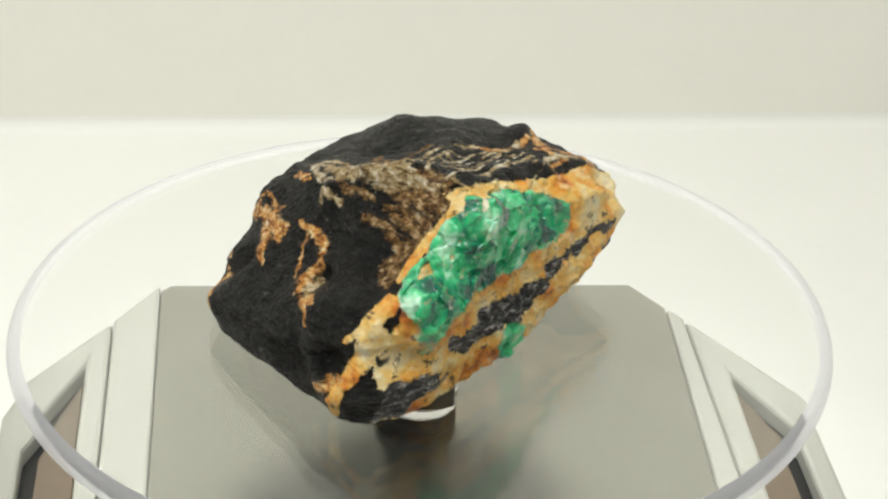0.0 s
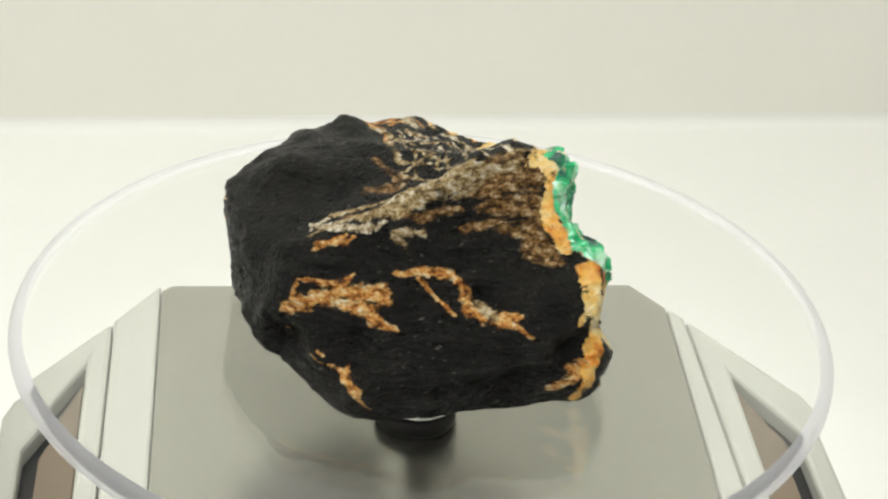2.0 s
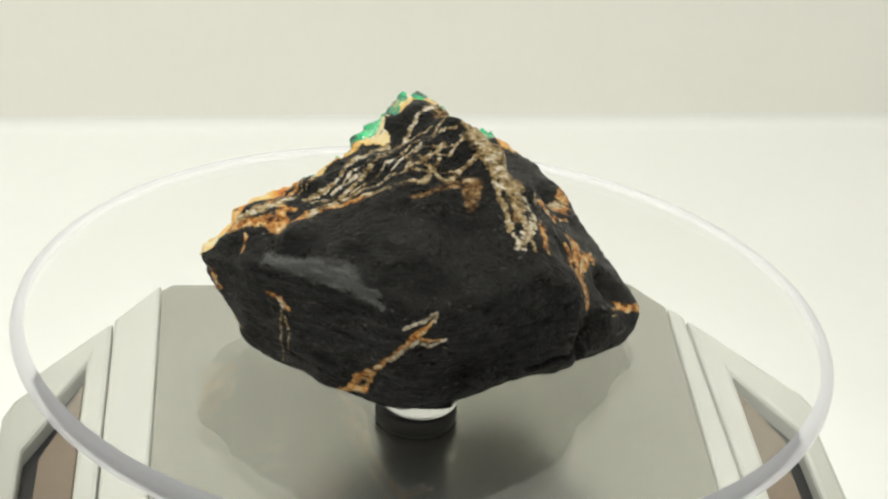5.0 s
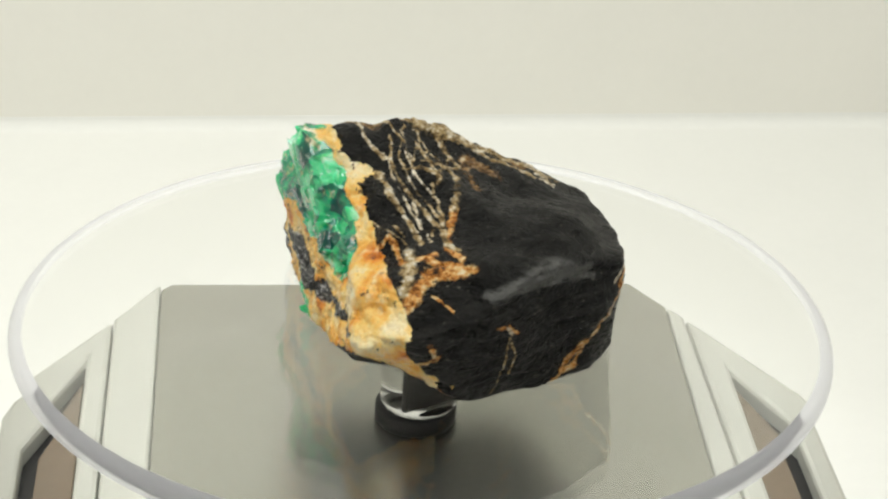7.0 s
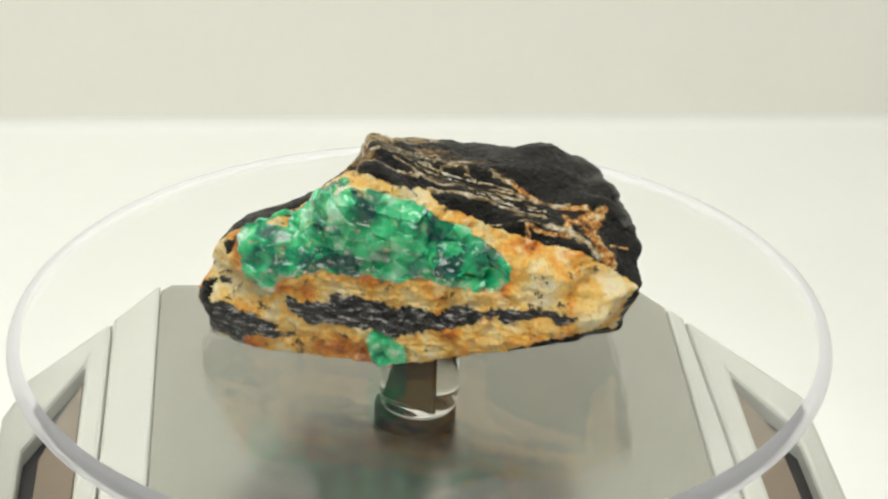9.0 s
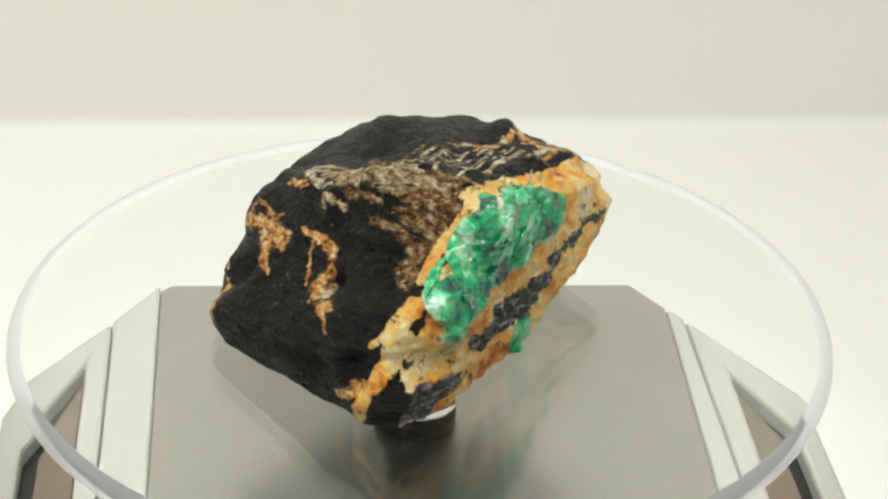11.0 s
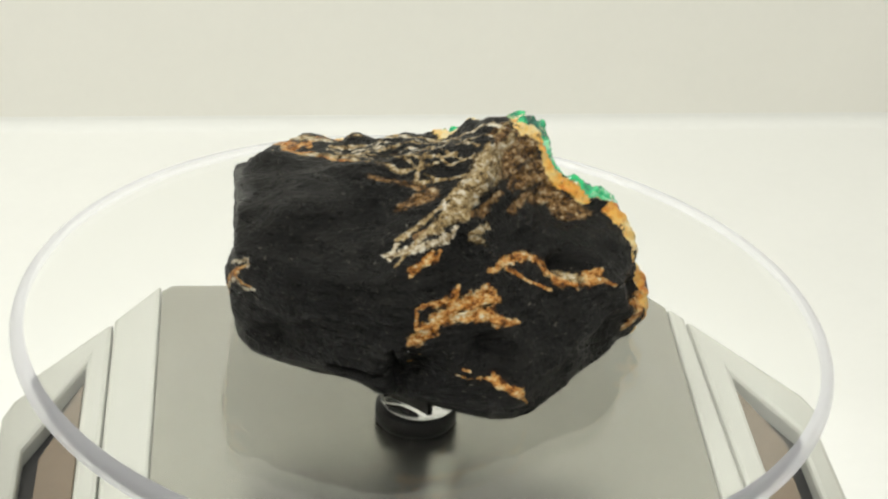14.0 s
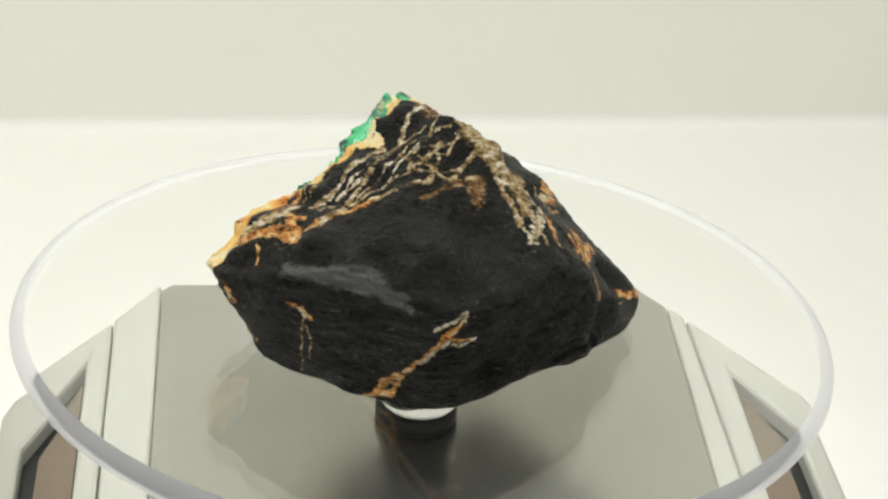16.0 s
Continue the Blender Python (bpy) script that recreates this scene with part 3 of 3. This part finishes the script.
    vein("ochre", (57.7, 16.1, 0.47), (61.8, 15.6, 0.81), (64.8, 13.8, 0.48))
    vein("grey", (62.1, 12.8, 0.34), (61.3, 4.8, 0.34), (59.2, -5.9, 0.28))
    vein("ochre", (99.0, 11.0, 0.28), (92.4, 4.8, 0.63), (88.7, -4.8, 0.92), (80.3, -8.0, 0.91))
    vein("grey", (-163.8, 64.5, 0.73), (176.8, 56.3, 0.74), (159.7, 44.3, 0.59), (152.1, 33.0, 0.59))
    vein("cream", (-169.4, 60.0, 0.37), (172.1, 53.0, 0.37), (157.3, 40.8, 0.30))
    vein("ochre", (35.4, 7.1, 0.54), (39.0, 9.1, 0.53), (42.6, 11.1, 0.40))
    vein("ochre", (40.1, 3.0, 0.54), (44.6, -2.9, 0.68))
    vein("grey", (-106.3, 70.2, 0.58), (-132.1, 67.4, 0.87), (-161.3, 64.2, 1.72), (-180.0, 57.4, 1.85), (166.9, 47.4, 1.70))
    vein("grey", (-163.5, 67.5, 0.43), (170.0, 58.0, 0.57), (148.8, 42.7, 0.56))
    vein("cream", (161.2, 44.6, 0.70), (152.9, 37.9, 0.98), (146.1, 35.9, 0.70))
    vein("grey", (-172.7, 43.9, 1.01), (-132.4, 16.8, 1.67))
    vein("ochre", (176.2, 28.0, 0.57), (173.8, 22.2, 1.43), (160.7, 21.1, 0.49), (161.7, 14.5, 0.28), (159.2, 11.4, 0.42))
    vein("ochre", (-176.5, 0.0, 1.03), (-173.6, -1.0, 0.74))
    vein("grey", (28.0, 42.9, 0.35), (22.4, 46.4, 0.42))
    vein("ochre", (39.7, 14.2, 0.69), (42.0, 10.1, 0.69))
    vein("rind", (23.3, 29.3, 1.53), (12.7, 34.0, 2.25), (8.9, 31.4, 1.95))
    vein("rind", (-73.6, 56.6, 1.11), (-80.4, 48.9, 1.10), (-88.4, 42.4, 1.23), (-95.6, 32.0, 1.09), (-2.5, -20.0, 1.66), (-103.1, 18.2, 2.68), (-102.0, 12.1, 4.02), (-105.6, 6.0, 2.95), (-108.6, 1.0, 2.01), (-112.0, -4.8, 1.35))
    vein("rind", (-75.0, 52.7, 0.85), (-81.6, 48.2, 0.70), (-88.8, 43.5, 0.70), (-95.7, 34.8, 0.98), (-98.4, 28.6, 1.11))
    vein("rind", (-99.3, 22.1, 2.77), (-104.3, 16.2, 2.48), (-105.6, 8.1, 1.38), (-109.2, -0.0, 1.93), (-111.9, -8.6, 1.94))
    vein("rind", (-69.3, 49.4, 0.74), (-78.9, 48.5, 0.59), (-88.8, 43.5, 0.88), (-95.3, 36.6, 0.88), (-93.1, 25.4, 0.74), (-99.3, 20.1, 1.19), (-106.2, 15.2, 1.03), (-109.8, 11.1, 0.88))
    vein("rind", (-75.0, 52.7, 0.87), (-55.0, 55.9, 0.71), (-34.9, 56.4, 0.70), (-1.4, 50.0, 0.97), (17.0, 36.7, 1.50), (27.2, 25.9, 2.66), (32.9, 17.3, 3.29))
    vein("rind", (-66.0, 52.5, 1.02), (-45.5, 56.0, 0.72), (-17.9, 54.0, 0.71), (6.1, 43.1, 0.83), (19.1, 32.4, 1.37), (26.0, 23.9, 2.42), (28.0, 17.1, 3.34), (29.3, 13.1, 2.40))
    vein("green", (-69.1, 51.6, 2.07), (-73.2, 43.6, 3.03), (-79.6, 44.5, 3.02), (-85.5, 37.0, 3.02), (-82.5, 29.2, 3.43), (-93.7, 24.5, 3.63), (-88.5, 16.3, 2.04))
    vein("green", (-72.0, 47.4, 1.84), (-79.8, 45.6, 2.40), (-85.3, 40.8, 1.69))
    vein("green", (-92.7, 33.5, 0.98), (-94.7, 28.3, 2.09), (-94.9, 24.6, 1.81))
    vein("green", (-69.4, 46.1, 0.89), (-78.4, 45.2, 0.89), (-85.3, 40.8, 1.03))
    vein("green", (-90.9, 35.1, 1.03), (-94.7, 28.3, 1.18))
    vein("crease", (154.6, 8.4, 0.8), (155.4, 1.9, 1.4), (156.8, -5.9, 1.7))
    vein("crease", (135.9, -0.0, 0.5), (144.0, -0.0, 0.7), (152.6, 1.0, 0.5))
    vein("green", (-60.2, 50.7, 1.7), (-49.0, 50.5, 2.0), (-31.4, 50.1, 2.2), (-24.4, 41.6, 2.1), (-3.2, 37.3, 1.8), (-4.0, 33.7, 1.0))
    vein("crease", (154.6, 8.4, 0.7), (157.7, 0.0, 1.3), (158.0, -5.9, 1.4))
    # the seam face in its own flat coordinates
    right = toward(FACE_TURN + 90, 0)
    facing = toward(FACE_TURN, 20)
    upward = np.cross(facing, right)
    u, v = q @ right, q @ upward
    front = (d @ toward(FACE_TURN, 0) > 0.24) & (normal @ facing > -0.05)
    seam = np.where(front, edge_gap(MATRIX_EDGE, u, v), -9)
    green = np.where(front, edge_gap(EMERALD_EDGE, u, v), -9)
    halo = green.copy()
    bud = np.where(front, edge_gap(SMALL_EDGE, u, v), -9)
    lens = np.where(front, np.maximum(edge_gap(LENS_EDGE, u, v), np.maximum(edge_gap(WEDGE_EDGE, u, v), edge_gap(SPOT_EDGE, u, v))), -9)
    rind, leaf, crease = masks.pop("rind"), masks.pop("green"), masks.pop("crease")
    green = np.maximum(green, np.where(leaf > 0.5, (leaf - 0.5) * 4, -9))
    kind = np.zeros(len(p), int)
    kind[(seam > 0) | (rind > 0.5)] = 1
    kind[(kind == 0) & (halo > -1.8)] = 1
    kind[green > 0] = 2
    kind[bud > 0] = 3
    # relief
    lift = 0.42 * grain[:, 0] + 0.28 * (grain[:, 3] - 1.0) + 0.14 * fine[:, 2]
    lift -= 1.5 * np.clip(crease * 1.3 - 0.2, 0, 1) ** 1.5
    stone = np.maximum.reduce([masks["ochre"], masks["grey"], masks["cream"]])
    lift += 0.06 * np.clip(stone - 0.3, 0, 0.5) + 0.12 * stone * fine[:, 0] + 0.18 * np.clip(masks["grey"] - 0.55, 0, 0.45)
    crust = kind == 1
    lift[crust] += 0.55 * grain[crust, 1] + 0.35 * np.array([noise.fractal(Vector(a) * 0.8, 0.7, 2.2, 4) for a in p[crust]])
    crystal, seeds = np.zeros(len(p), int), {}
    for k in np.nonzero(kind >= 2)[0]:
        gaps, points = noise.voronoi(Vector(p[k]) * 0.34)
        crystal[k] = seeds.setdefault(tuple(round(c, 3) for c in points[0]), len(seeds) + 1)
        tilt = noise.cell_vector(points[0] * 7.0) - Vector((0.5, 0.5, 0.5))
        gaps2, points2 = noise.voronoi(Vector(p[k]) * 1.1)
        tilt2 = noise.cell_vector(points2[0] * 5.0) - Vector((0.5, 0.5, 0.5))
        inside = min(1.0, max(green[k], bud[k]) / 1.2)
        lift[k] += inside * (0.25 + 2.3 * (Vector(p[k]) * 0.34 - points[0]).dot(tilt) + 0.2 * (Vector(p[k]) * 1.1 - points2[0]).dot(tilt2))
    p = d * (r + lift)[:, None]
    # it sits flat on the disc
    across = np.array((math.cos(radians(LEAN_TO)), math.sin(radians(LEAN_TO))))
    floor_z = (DISC_TOP - HEART.z) * 1000 - math.tan(radians(LEAN)) * (p[:, :2] @ across) + 0.02
    p[:, 2] = np.maximum(p[:, 2], floor_z)
    world_p = p / 1000 + np.array(HEART)
    extra = {
        0: masks,
        1: {"lens": np.clip(0.5 + lens * 0.5, 0, 1), "pale": np.clip(0.4 + 0.25 * (rind - 0.6) - 0.2 * np.abs(seam - 1.4), 0, 1)},
        2: {"stain": np.clip(0.58 - green * 0.26 - 0.02 * v, 0, 1)},
        3: {"stain": np.clip(0.45 - bud * 0.4, 0, 1)},
    }
    names = {0: ("host_rock", schist_mat, "black fine-grained schist with ochre veins"), 1: ("calcite_seam", calcite_mat, "cream and orange crystalline seam"), 2: ("emerald_crystal", beryl_mat, ""), 3: ("emerald_bud", beryl_mat, "small green emerald at the lower edge")}
    of_face = np.sort(kind[faces], axis=1)[:, 1]

    def piece(k, sel):
        name, mat, label = names[k]
        used, idx = np.unique(sel, return_inverse=True)
        data = bpy.data.meshes.new(name)
        data.from_pydata(world_p[used].tolist(), [], idx.reshape(-1, 3).tolist())
        for key, values in extra[k].items():
            at = data.attributes.new(key, "FLOAT", "POINT")
            at.data.foreach_set("value", values[used].astype(np.float32))
        data.polygons.foreach_set("use_smooth", np.full(len(sel), True))
        data.materials.append(mat)
        ob = new(name, data)
        ob.parent = thing
        if label:
            tagged(ob, label)

    for k in (0, 1, 3):
        piece(k, faces[of_face == k])
    # the emerald mass breaks into single crystals
    green_faces = faces[of_face == 2]
    owner = crystal[green_faces].max(axis=1)
    ids, counts = np.unique(owner, return_counts=True)
    small = np.isin(owner, ids[counts < 110])
    owner[small] = ids[np.argmax(counts)]
    for key in np.unique(owner):
        piece(2, green_faces[owner == key])
    return thing


specimen = mineral()


# ---- movement ----
def motions():
    """Disc, spindle and mineral turn together, once in about 10.8 seconds."""
    slips = ((0.0, 0.0), (1.0, 0.1), (2.0, -0.3), (3.0, 0.0), (4.0, 0.3), (6.3, 1.5), (7.0, 1.0), (8.0, -0.4), (9.0, -1.1), (11.4, 4.8), (13.0, 4.7), (14.0, 4.95), (15.0, 5.2), (16.0, 5.6))
    times = [k * 0.5 for k in range(33)]
    angles = [33.004 * t + float(np.interp(t, [a for a, _ in slips], [b for _, b in slips])) for t in times]
    for thing in (disc, specimen):
        walk(thing, [(t, pose(0, 0, 0, 0, 0, a)) for t, a in zip(times, angles)])


motions()
